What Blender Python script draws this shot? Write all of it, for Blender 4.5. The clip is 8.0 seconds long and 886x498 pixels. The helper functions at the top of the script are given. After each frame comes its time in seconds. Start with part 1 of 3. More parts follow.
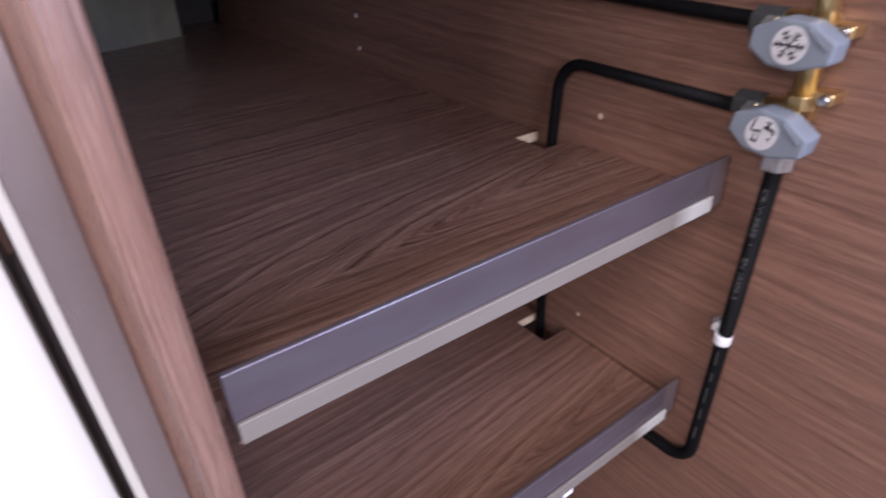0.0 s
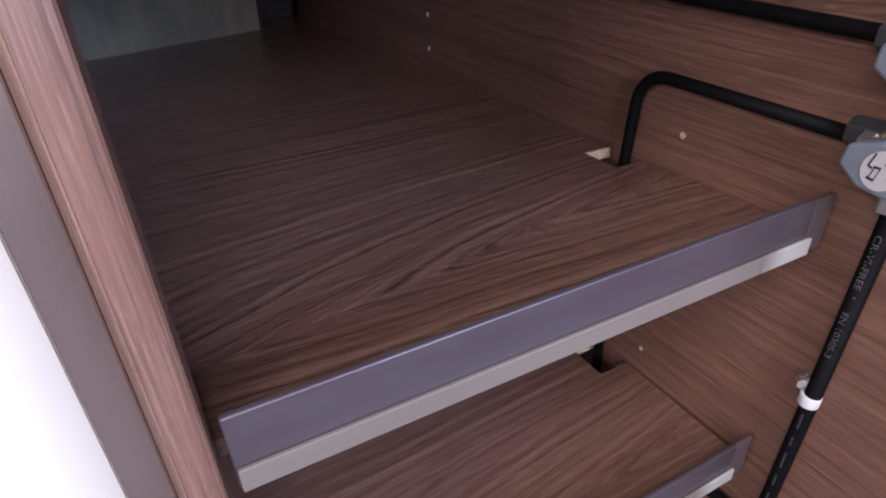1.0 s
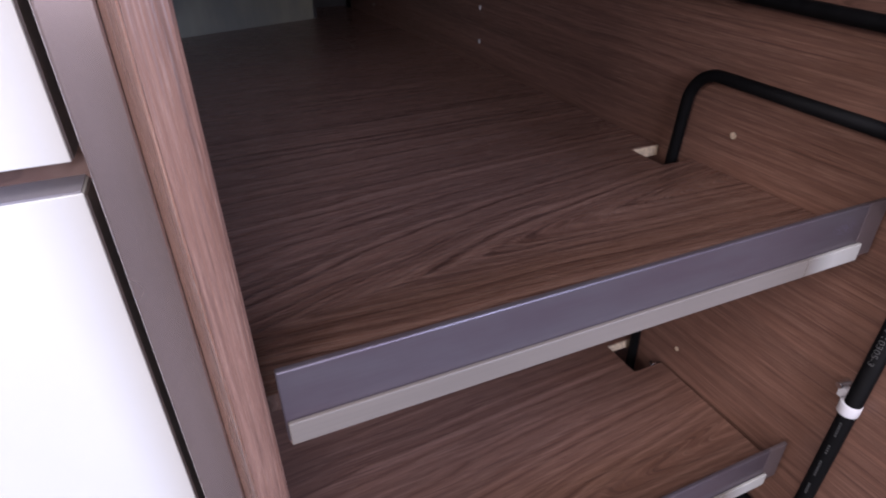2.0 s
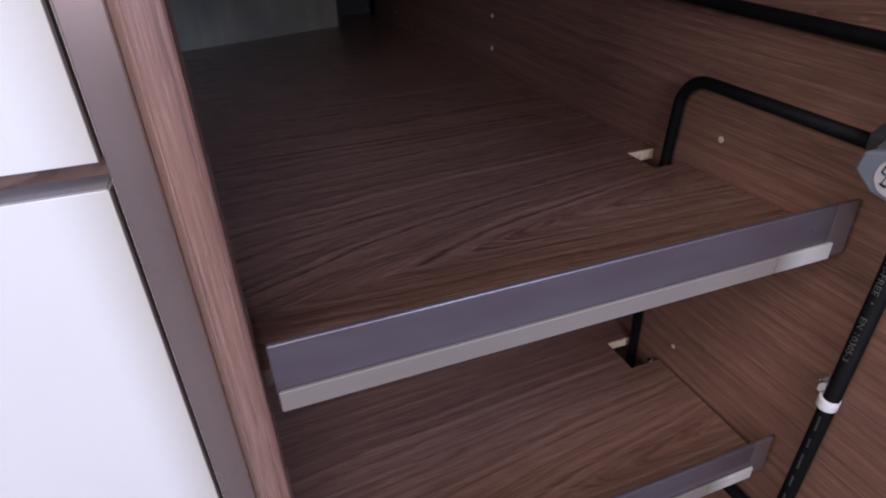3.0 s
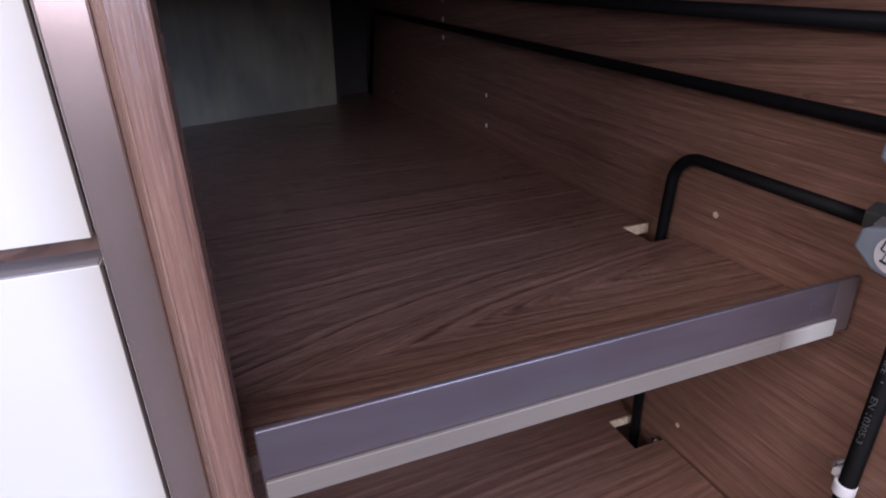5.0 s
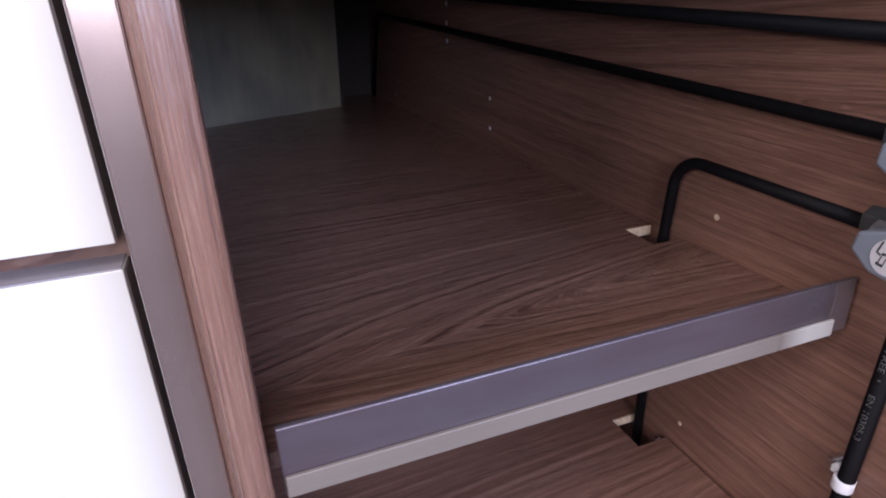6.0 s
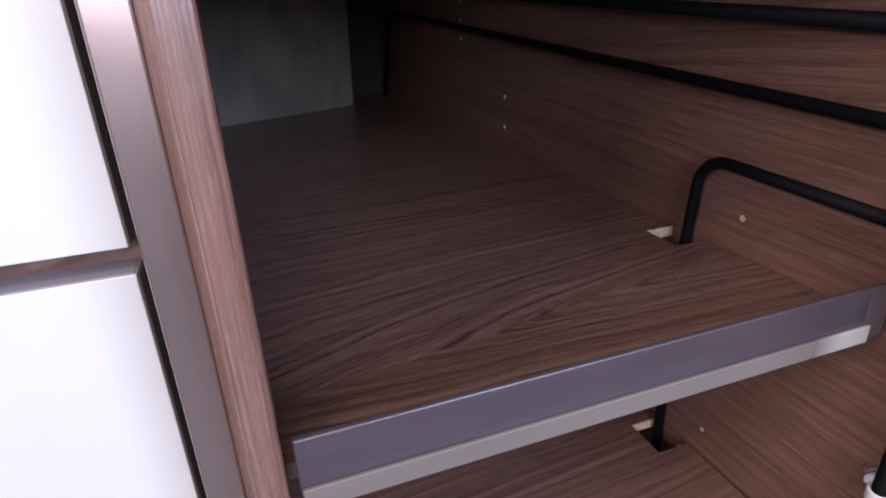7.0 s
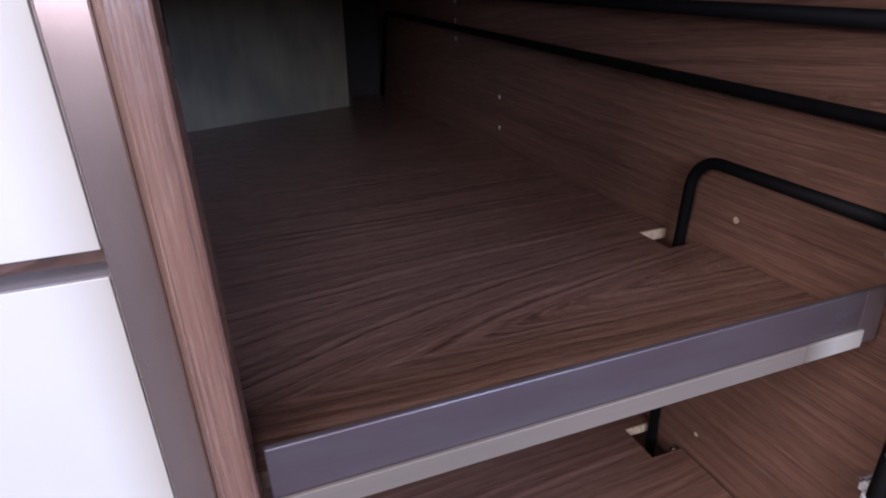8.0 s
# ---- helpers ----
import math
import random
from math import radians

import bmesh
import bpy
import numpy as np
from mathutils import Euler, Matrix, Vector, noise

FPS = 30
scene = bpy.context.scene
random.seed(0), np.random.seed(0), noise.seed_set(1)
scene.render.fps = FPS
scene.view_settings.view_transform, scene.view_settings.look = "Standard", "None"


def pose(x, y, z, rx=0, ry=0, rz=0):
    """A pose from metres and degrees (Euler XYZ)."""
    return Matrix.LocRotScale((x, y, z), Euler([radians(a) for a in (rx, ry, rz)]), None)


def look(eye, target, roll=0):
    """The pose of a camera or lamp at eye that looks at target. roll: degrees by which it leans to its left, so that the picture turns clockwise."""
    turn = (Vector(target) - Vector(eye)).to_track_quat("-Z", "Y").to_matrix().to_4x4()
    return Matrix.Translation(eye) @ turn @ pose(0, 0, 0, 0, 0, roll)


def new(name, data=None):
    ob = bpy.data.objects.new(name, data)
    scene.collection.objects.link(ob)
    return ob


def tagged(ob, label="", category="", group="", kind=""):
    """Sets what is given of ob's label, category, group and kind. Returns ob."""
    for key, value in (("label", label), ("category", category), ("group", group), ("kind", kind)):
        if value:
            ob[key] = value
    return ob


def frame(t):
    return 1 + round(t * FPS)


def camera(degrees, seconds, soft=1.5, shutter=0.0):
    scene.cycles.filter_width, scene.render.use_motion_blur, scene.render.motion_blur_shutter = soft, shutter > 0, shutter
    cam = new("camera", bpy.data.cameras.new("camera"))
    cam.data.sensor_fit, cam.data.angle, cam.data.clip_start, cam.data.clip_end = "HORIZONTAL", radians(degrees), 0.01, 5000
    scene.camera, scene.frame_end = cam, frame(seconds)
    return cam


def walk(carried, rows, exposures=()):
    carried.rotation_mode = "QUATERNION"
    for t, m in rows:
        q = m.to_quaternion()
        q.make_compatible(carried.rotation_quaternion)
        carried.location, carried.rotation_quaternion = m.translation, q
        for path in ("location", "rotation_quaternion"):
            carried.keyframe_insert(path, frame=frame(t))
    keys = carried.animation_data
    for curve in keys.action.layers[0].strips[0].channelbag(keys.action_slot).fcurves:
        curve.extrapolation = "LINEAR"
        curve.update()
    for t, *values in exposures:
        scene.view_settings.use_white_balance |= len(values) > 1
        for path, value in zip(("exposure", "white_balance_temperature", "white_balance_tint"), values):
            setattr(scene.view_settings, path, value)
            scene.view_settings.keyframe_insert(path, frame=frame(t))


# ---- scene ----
cam = camera(75.8, 8.0, soft=2.0, shutter=0.5)
PATH = [
    (0, (-0.0195, -0.1678, 0.7629), (0.0786, -0.0256, 0.6620), -2.6),
    (0.2, (-0.0233, -0.1669, 0.7558), (0.0665, -0.0197, 0.6545), -2.9),
    (0.3, (-0.0217, -0.1693, 0.7542), (0.0654, -0.0205, 0.6528), -2.6),
    (0.5, (-0.0132, -0.1702, 0.7541), (0.0680, -0.0184, 0.6523), -2.5),
    (0.7, (0.0004, -0.1570, 0.7598), (0.0795, -0.0043, 0.6578), -2.5),
    (1, (0.0059, -0.1454, 0.7604), (0.0846, 0.0085, 0.6599), -2.2),
    (1.2, (0.0044, -0.1485, 0.7528), (0.0823, 0.0066, 0.6534), -3.0),
    (1.5, (-0.0025, -0.1505, 0.7594), (0.0760, 0.0036, 0.6589), -1.9),
    (1.7, (-0.0052, -0.1504, 0.7591), (0.0694, 0.0054, 0.6582), -1.3),
    (2.8, (0.0072, -0.1783, 0.7650), (0.0634, -0.0151, 0.6639), -1.9),
    (3, (0.0080, -0.1835, 0.7673), (0.0660, -0.0204, 0.6671), -2.2),
    (3.3, (0.0060, -0.1796, 0.7619), (0.0670, -0.0166, 0.6634), -2.1),
    (3.5, (0.0060, -0.1757, 0.7658), (0.0675, -0.0106, 0.6711), -1.8),
    (3.7, (0.0048, -0.1738, 0.7645), (0.0694, -0.0033, 0.6824), -1.9),
    (3.8, (0.0038, -0.1809, 0.7668), (0.0672, -0.0076, 0.6898), -2.7),
    (4, (-0.0022, -0.1865, 0.7766), (0.0615, -0.0133, 0.6995), -1.9),
    (4.2, (-0.0021, -0.1885, 0.7722), (0.0612, -0.0140, 0.6977), -2.4),
    (4.5, (0.0085, -0.1775, 0.7674), (0.0714, -0.0046, 0.6890), -1.9),
    (5.8, (0.0065, -0.1776, 0.7695), (0.0730, -0.0058, 0.6916), -1.6),
    (6, (0.0020, -0.1834, 0.7730), (0.0660, -0.0108, 0.6948), -1.9),
    (6.5, (0.0042, -0.1752, 0.7716), (0.0667, -0.0022, 0.6930), -2.2),
    (7, (0.0006, -0.1730, 0.7720), (0.0612, 0.0006, 0.6934), -2.3),
    (7.5, (0.0040, -0.1747, 0.7713), (0.0639, -0.0007, 0.6929), -2.4),
    (8, (0.0108, -0.1705, 0.7698), (0.0711, 0.0034, 0.6916), -2.3),
]
walk(cam, [(t, look(eye, target, roll)) for t, eye, target, roll in PATH],
     exposures=[(0.0, 0.10, 6200, 15), (0.5, -0.20, 6200, 15), (1.0, -0.10, 6200, 15), (1.5, 0.04, 6200, 15), (1.7, -0.03, 6200, 15), (2.8, -0.54, 6200, 15), (4.5, -0.45, 6200, 15), (6.0, -0.14, 6200, 15), (6.5, -0.22, 6200, 15), (8.0, -0.40, 6200, 15)])

# ---- world and light ----
world = bpy.data.worlds.new("sky")
scene.world = world
world.use_nodes = True
wn, wl = world.node_tree.nodes, world.node_tree.links
sky = wn.new("ShaderNodeTexSky")
sky.sky_type, sky.sun_disc = "NISHITA", False
sky.sun_elevation, sky.sun_rotation = radians(38), radians(200)
wl.new(sky.outputs[0], wn["Background"].inputs[0])
wn["Background"].inputs[1].default_value = 0.1


def area(name, size_x, size_y, watts, colour, m):
    """A lamp in the opening of an unseen window or hatch, in place of the sky's light."""
    lamp = bpy.data.lights.new(name, "AREA")
    lamp.shape, lamp.size, lamp.size_y, lamp.energy, lamp.color = "RECTANGLE", size_x, size_y, watts, colour
    ob = new(name, lamp)
    ob.matrix_world = m
    return ob


WIN = (-1.60, -0.82, 1.45)      # middle of the room's window, in the west wall
area("window_light", 0.90, 0.50, 26, (1.0, 0.885, 0.86), look((WIN[0] + 0.03, WIN[1], WIN[2]), (0, WIN[1], WIN[2])))

SOUTH_Z, HALF = 1.28, 0.39       # height of the two south windows' middles, and half their width
SOUTH_X = (-0.32, 0.80)
# unseen window behind the camera, for sheen on stile and profile
area("window_light", 2 * HALF, 0.62, 30, (0.93, 0.91, 1.06), look((SOUTH_X[0], -1.92, SOUTH_Z), (SOUTH_X[0], 0, SOUTH_Z)))
# bluish fill added to cool and lift the shelf's left side
area("window_light", 2 * HALF, 0.62, 46, (0.74, 0.87, 1.30), look((SOUTH_X[1], -1.92, SOUTH_Z), (SOUTH_X[1], 0, SOUTH_Z)))

HATCH = (-0.25, -0.72)            # middle of the unseen roof hatch, added for light from above
# fill from above, added to brighten the shelf behind its lip
area("hatch_fill", 0.56, 0.56, 14, (1.0, 0.945, 0.98), look((HATCH[0], HATCH[1], 1.97), (HATCH[0], HATCH[1], 0)))

# ---- materials ----


class Nodes:
    """A node material under construction."""

    def __init__(self, name):
        self.mat = bpy.data.materials.new(name)
        self.mat.use_nodes = True
        self.tree = self.mat.node_tree
        self.bsdf = self.tree.nodes["Principled BSDF"]

    def add(self, kind, **props):
        node = self.tree.nodes.new(kind)
        for key, value in props.items():
            setattr(node, key, value)
        return node

    def link(self, a, b):
        self.tree.links.new(a, b)

    def put(self, socket, value):
        if isinstance(value, (int, float)):
            socket.default_value = value
        elif isinstance(value, (tuple, list)):
            socket.default_value = value
        else:
            self.link(value, socket)

    def math(self, op, a, b=0.0, c=0.0):
        node = self.add("ShaderNodeMath", operation=op)
        for socket, value in zip(node.inputs, (a, b, c)):
            self.put(socket, value)
        return node.outputs[0]

    def vec(self, x, y, z):
        node = self.add("ShaderNodeCombineXYZ")
        for socket, value in zip(node.inputs, (x, y, z)):
            self.put(socket, value)
        return node.outputs[0]

    def noise(self, vector, scale, detail=2.0, rough=0.5):
        node = self.add("ShaderNodeTexNoise")
        self.put(node.inputs["Vector"], vector)
        node.inputs["Scale"].default_value, node.inputs["Detail"].default_value = scale, detail
        node.inputs["Roughness"].default_value = rough
        return node.outputs["Fac"]

    def ramp(self, fac, stops):
        node = self.add("ShaderNodeValToRGB")
        el = node.color_ramp.elements
        while len(el) < len(stops):
            el.new(0.5)
        for e, (pos, col) in zip(el, stops):
            e.position, e.color = pos, (*col, 1)
        self.put(node.inputs[0], fac)
        return node.outputs[0]

    def mix(self, kind, fac, a, b):
        node = self.add("ShaderNodeMix", data_type="RGBA", blend_type=kind)
        self.put(node.inputs[0], fac)
        for socket, value in ((node.inputs[6], a), (node.inputs[7], b)):
            self.put(socket, (*value, 1) if isinstance(value, tuple) else value)
        return node.outputs[2]

    def spread(self, value, lo, hi, to_lo, to_hi):
        node = self.add("ShaderNodeMapRange")
        for socket, v in zip(node.inputs, (value, lo, hi, to_lo, to_hi)):
            self.put(socket, v)
        return node.outputs[0]

    def bump(self, height, strength, distance):
        node = self.add("ShaderNodeBump")
        node.inputs["Strength"].default_value, node.inputs["Distance"].default_value = strength, distance
        self.link(height, node.inputs["Height"])
        self.link(node.outputs[0], self.bsdf.inputs["Normal"])

    def place(self):
        node = self.add("ShaderNodeNewGeometry")
        xyz = self.add("ShaderNodeSeparateXYZ")
        self.link(node.outputs["Position"], xyz.inputs[0])
        return node.outputs["Position"], xyz.outputs

    def finish(self, colour=None, rough=0.5, metal=0.0, spec=0.5):
        if colour is not None:
            self.put(self.bsdf.inputs["Base Color"], (*colour, 1) if isinstance(colour, tuple) else colour)
        self.put(self.bsdf.inputs["Roughness"], rough)
        self.put(self.bsdf.inputs["Metallic"], metal)
        self.bsdf.inputs["Specular IOR Level"].default_value = spec
        return self.mat


def wood(name, axis, heart, slim=0.075, tilt=0.0, rough=0.40, spec=0.45, tint=(1.0, 1.0, 1.0), calm=1.0, fine=0.6, figure=0.4):
    """Dark walnut foil. axis: the grain's direction; heart: the middle (along, across) of its flame figure."""
    n = Nodes(name)
    _, xyz = n.place()
    u, v, w = {"x": (xyz[0], xyz[1], xyz[2]), "y": (xyz[1], xyz[2], xyz[0]), "z": (xyz[2], xyz[0], xyz[1])}[axis]
    wander = n.math("SUBTRACT", n.noise(n.vec(n.math("MULTIPLY", u, 0.35), n.math("MULTIPLY", v, 1.3), w), 11.0, 2.0), 0.5)
    wander2 = n.math("SUBTRACT", n.noise(n.vec(n.math("MULTIPLY", u, 0.22), v, w), 60.0, 2.0), 0.5)
    # nested arrowheads that open along the grain, fading into straight lines beside the figure
    du = n.math("SUBTRACT", u, heart[0])
    off = n.math("DIVIDE", n.math("SUBTRACT", v, heart[1]), 0.075)
    local = n.math("DIVIDE", 1.0, n.math("MULTIPLY_ADD", off, off, 1.0))
    dv = n.math("SUBTRACT", n.math("SUBTRACT", v, heart[1]), n.math("MULTIPLY", n.math("MULTIPLY", du, tilt), local))
    dv = n.math("ADD", n.math("MULTIPLY_ADD", wander, 0.012, dv), n.math("MULTIPLY", wander2, 0.0030))
    dv2 = n.math("MULTIPLY_ADD", wander2, 0.0040, dv)
    ring = n.math("SQRT", n.math("MULTIPLY_ADD", dv2, dv2, 0.00003))
    ring = n.math("SUBTRACT", ring, n.math("MULTIPLY", n.math("MULTIPLY", du, slim), local))
    # the fibres run along the grain, bending only a little round the figure
    turn_over = n.math("DIVIDE", dv2, n.math("SQRT", n.math("MULTIPLY_ADD", dv2, dv2, 0.00003)))
    lean = n.math("MULTIPLY", n.math("MULTIPLY", n.math("MULTIPLY", du, 0.6 * slim), local), turn_over)
    fibre = n.math("SUBTRACT", n.math("MULTIPLY_ADD", wander, 0.008, n.math("MULTIPLY_ADD", wander2, 0.0015, v)), lean)
    side = n.math("MULTIPLY", n.math("SIGN", dv), 7.0)
    bands = n.noise(n.vec(n.math("MULTIPLY", u, 0.6), n.math("MULTIPLY_ADD", ring, 170.0, side), 0.0), 1.0, 3.0, 0.6)
    broad = n.noise(n.vec(n.math("MULTIPLY", u, 2.0), n.math("MULTIPLY", ring, 45.0), 3.0), 1.0, 2.0)
    pores = n.noise(n.vec(n.math("MULTIPLY", u, 34.0), n.math("MULTIPLY", fibre, 1500.0), w), 1.0, 2.0, 0.65)
    fleck = n.noise(n.vec(n.math("MULTIPLY", u, 38.0), n.math("MULTIPLY_ADD", fibre, 1500.0, 40.0), w), 1.0, 2.0, 0.6)
    colour = n.ramp(bands, [(0.5 - 0.25 * calm, (0.094, 0.044, 0.030)), (0.5 - 0.08 * calm, (0.182, 0.094, 0.066)), (0.5 + 0.06 * calm, (0.228, 0.122, 0.087)), (0.5 + 0.25 * calm, (0.310, 0.178, 0.130))])
    colour = n.mix("MULTIPLY", 0.6, colour, n.ramp(broad, [(0.3, (0.70, 0.70, 0.72)), (0.7, (1.15, 1.12, 1.10))]))
    arcs = n.noise(n.vec(n.math("MULTIPLY", u, 1.5), n.math("MULTIPLY_ADD", ring, 300.0, side), 8.0), 1.0, 2.0, 0.5)
    strong = n.math("MULTIPLY", n.math("MULTIPLY", local, local), figure)
    colour = n.mix("MIX", n.math("MULTIPLY", n.spread(arcs, 0.54, 0.62, 0.0, 1.0), strong), colour, (0.070, 0.034, 0.026))
    colour = n.mix("MIX", n.math("MULTIPLY", n.spread(arcs, 0.46, 0.36, 0.0, 0.6), strong), colour, (0.36, 0.21, 0.15))
    colour = n.mix("MIX", n.spread(pores, 0.54, 0.62, 0.0, 0.75 * fine), colour, (0.075, 0.036, 0.027))
    colour = n.mix("MIX", n.spread(fleck, 0.57, 0.64, 0.0, 0.80 * fine), colour, (0.37, 0.225, 0.165))
    streak = n.noise(n.vec(n.math("MULTIPLY", u, 8.0), n.math("MULTIPLY_ADD", fibre, 800.0, 9.0), w), 1.0, 3.0, 0.7)
    colour = n.mix("MULTIPLY", 0.7 * fine, colour, n.ramp(streak, [(0.32, (0.55, 0.52, 0.50)), (0.50, (1.0, 1.0, 1.0)), (0.68, (1.45, 1.42, 1.38))]))
    hair = n.noise(n.vec(n.math("MULTIPLY", u, 16.0), n.math("MULTIPLY_ADD", fibre, 900.0, 77.0), w), 1.0, 1.0, 0.5)
    colour = n.mix("MIX", n.spread(hair, 0.63, 0.69, 0.0, 0.90 * fine), colour, (0.050, 0.026, 0.021))
    colour = n.mix("MIX", n.spread(hair, 0.34, 0.28, 0.0, 0.70 * fine), colour, (0.40, 0.25, 0.185))
    colour = n.mix("MULTIPLY", 1.0, colour, tint)
    n.bump(n.math("SUBTRACT", n.math("MULTIPLY", fleck, 0.5), pores), 0.45, 0.0004)
    return n.finish(colour, n.spread(pores, 0.4, 0.7, rough - 0.06, rough + 0.14), 0.0, spec)


def plain(name, colour, rough, metal=0.0, spec=0.5, mottle=0.06, scale=60.0, bump=0.0):
    """A paint, plastic or metal with faint mottling, uneven gloss and a fine relief."""
    n = Nodes(name)
    p, _ = n.place()
    spots = n.noise(p, scale, 3.0)
    fine = n.noise(p, scale * 14, 2.0)
    lo, hi = tuple(c * (1 - mottle) for c in colour), tuple(min(1.0, c * (1 + mottle)) for c in colour)
    if bump:
        n.bump(fine, bump, 0.0004)
    return n.finish(n.ramp(spots, [(0.3, lo), (0.7, hi)]), n.spread(n.math("ADD", spots, fine), 0.7, 1.3, rough * 0.85, min(1, rough * 1.15)), metal, spec)


def brushed(name, colour, rough, metal, scratch=0.25, reflected=None):
    """Drawn metal or foil with fine streaks along x. reflected: colour of reflections painted in as patches."""
    n = Nodes(name)
    p, xyz = n.place()
    streak = n.noise(n.vec(n.math("MULTIPLY", xyz[0], 14.0), n.math("MULTIPLY", xyz[1], 2500.0), n.math("MULTIPLY", xyz[2], 2500.0)), 1.0, 2.0)
    cloud = n.noise(p, 9.0, 1.0)
    patch = n.noise(n.vec(n.math("MULTIPLY", xyz[0], 0.5), xyz[1], n.math("MULTIPLY", xyz[2], 2.0)), 26.0, 3.0, 0.6)
    colour = n.mix("MULTIPLY", 0.5, n.ramp(patch if reflected else cloud, [(0.38, tuple(c * 0.95 for c in colour)), (0.62, reflected or tuple(c * 1.05 for c in colour))]),
                   n.ramp(streak, [(0.3, (0.85, 0.85, 0.85)), (0.7, (1.05, 1.05, 1.05))]))
    if reflected:
        # a speckled smudge near the lip's end
        dx = n.math("DIVIDE", n.math("SUBTRACT", xyz[0], 0.2850), 0.011)
        dz = n.math("DIVIDE", n.math("SUBTRACT", xyz[2], 0.6180), 0.0075)
        near = n.math("SUBTRACT", 1.0, n.math("SQRT", n.math("ADD", n.math("MULTIPLY", dx, dx), n.math("MULTIPLY", dz, dz))))
        dots = n.spread(n.noise(p, 750.0, 2.0), 0.52, 0.60, 0.0, 1.0)
        colour = n.mix("MIX", n.math("MULTIPLY", n.math("MULTIPLY", n.math("MAXIMUM", near, 0.0), dots), 0.7), colour, (0.20, 0.18, 0.27))
    n.bump(streak, scratch, 0.0002)
    return n.finish(colour, n.spread(cloud, 0.1, 0.9, rough * 0.85, rough * 1.15), metal, 0.5)


# one walnut, tinted cooler or darker by place to match how it is lit
WOOD_SHELF = wood("walnut_shelf", "x", (0.10, 0.078), 0.19, 0.16, 0.25, 1.0, (0.98, 1.0, 1.03), 0.72, 0.5, 0.85)
WOOD_LOWER = wood("walnut_lower", "x", (0.10, 0.02), 0.10, 0.14, 0.36, 0.6, calm=0.9, fine=0.42)
WOOD_WALL = wood("walnut_wall", "y", (0.30, 0.712), -0.07, 0.0, 0.36, 0.6, calm=1.25, fine=0.45, figure=0.4)
WOOD_POST = wood("walnut_post", "z", (0.50, -0.200), 0.05, 0.0, 0.25, 1.0, (0.92, 0.95, 0.97), 1.2, 0.38)
WOOD_EDGE = wood("walnut_edge", "z", (0.50, -0.200), 0.05, 0.0, 0.30, 1.0, (1.0, 0.98, 0.97), 1.5, 0.35)
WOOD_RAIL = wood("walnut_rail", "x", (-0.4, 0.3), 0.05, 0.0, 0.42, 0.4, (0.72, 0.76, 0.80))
# the lip's second colour paints a dim brown reflection into it
LIP = brushed("grey_lip", (0.150, 0.128, 0.139), 0.33, 0.55, 0.12, (0.128, 0.100, 0.112))
LIP_END = brushed("lip_end", (0.13, 0.10, 0.10), 0.4, 0.3)
STRIP = brushed("pale_strip", (0.196, 0.168, 0.140), 0.36, 0.1, 0.04)
# strip colour painted brighter along x towards its right end
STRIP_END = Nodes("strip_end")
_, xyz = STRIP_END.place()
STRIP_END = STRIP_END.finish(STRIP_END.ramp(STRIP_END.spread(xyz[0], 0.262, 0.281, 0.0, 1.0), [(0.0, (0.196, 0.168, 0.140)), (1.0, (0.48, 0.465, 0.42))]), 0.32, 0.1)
PROFILE = plain("mauve_profile", (0.46, 0.37, 0.34), 0.26, 0.85, 0.5, 0.01, 1.5)
DOOR_EDGE = plain("grey_door_edge", (0.26, 0.245, 0.26), 0.4, 0.0, 0.5, 0.03, 30)
CHIPBOARD = plain("raw_chipboard", (0.62, 0.50, 0.36), 0.9, 0.0, 0.2, 0.25, 500, 0.5)
WHITE = plain("white_door", (0.66, 0.655, 0.61), 0.22, 0.0, 0.5, 0.02, 8)


def streaky(name, lo, hi):
    """A dull board with cloudy stains and faint runs downwards."""
    n = Nodes(name)
    p, xyz = n.place()
    cloud = n.noise(n.vec(n.math("MULTIPLY", xyz[0], 9.0), n.math("MULTIPLY", xyz[1], 9.0), n.math("MULTIPLY", xyz[2], 5.0)), 2.2, 3.0)
    drip = n.noise(n.vec(n.math("MULTIPLY", xyz[0], 60.0), n.math("MULTIPLY", xyz[1], 60.0), n.math("MULTIPLY", xyz[2], 4.0)), 1.0, 3.0, 0.6)
    n.bump(n.noise(p, 160.0, 2.0), 0.1, 0.0004)
    colour = n.mix("MULTIPLY", 1.0, n.ramp(cloud, [(0.38, lo), (0.64, hi)]), n.ramp(drip, [(0.3, (0.84, 0.84, 0.84)), (0.7, (1.0, 1.0, 1.0))]))
    return n.finish(colour, 0.5, 0.0, 0.4)


# for unseen panels; its paleness sets how much light they bounce
PANEL = streaky("pale_panel", (0.35, 0.34, 0.31), (0.43, 0.41, 0.36))
BACK = streaky("olive_board", (0.23, 0.218, 0.175), (0.32, 0.295, 0.215))
PIPE = plain("black_pipe", (0.004, 0.004, 0.0045), 0.62, 0.0, 0.12, 0.2, 120, 0.1)
PRINT = plain("grey_print", (0.09, 0.09, 0.09), 0.6)
KNOB = plain("grey_knob", (0.185, 0.21, 0.245), 0.42, 0.0, 0.5, 0.05, 80, 0.05)
KNOB_DISC = plain("white_disc", (0.52, 0.51, 0.52), 0.5, 0.0, 0.4, 0.03, 100)
INK = plain("black_ink", (0.02, 0.02, 0.022), 0.6)
BRASS = plain("brass", (0.84, 0.64, 0.32), 0.34, 1.0, 0.5, 0.12, 90, 0.05)
CHROME = plain("zinc", (0.75, 0.75, 0.76), 0.22, 1.0, 0.5, 0.06, 200)
NUT = plain("grey_nut", (0.66, 0.67, 0.67), 0.3, 0.85, 0.5, 0.08, 150)
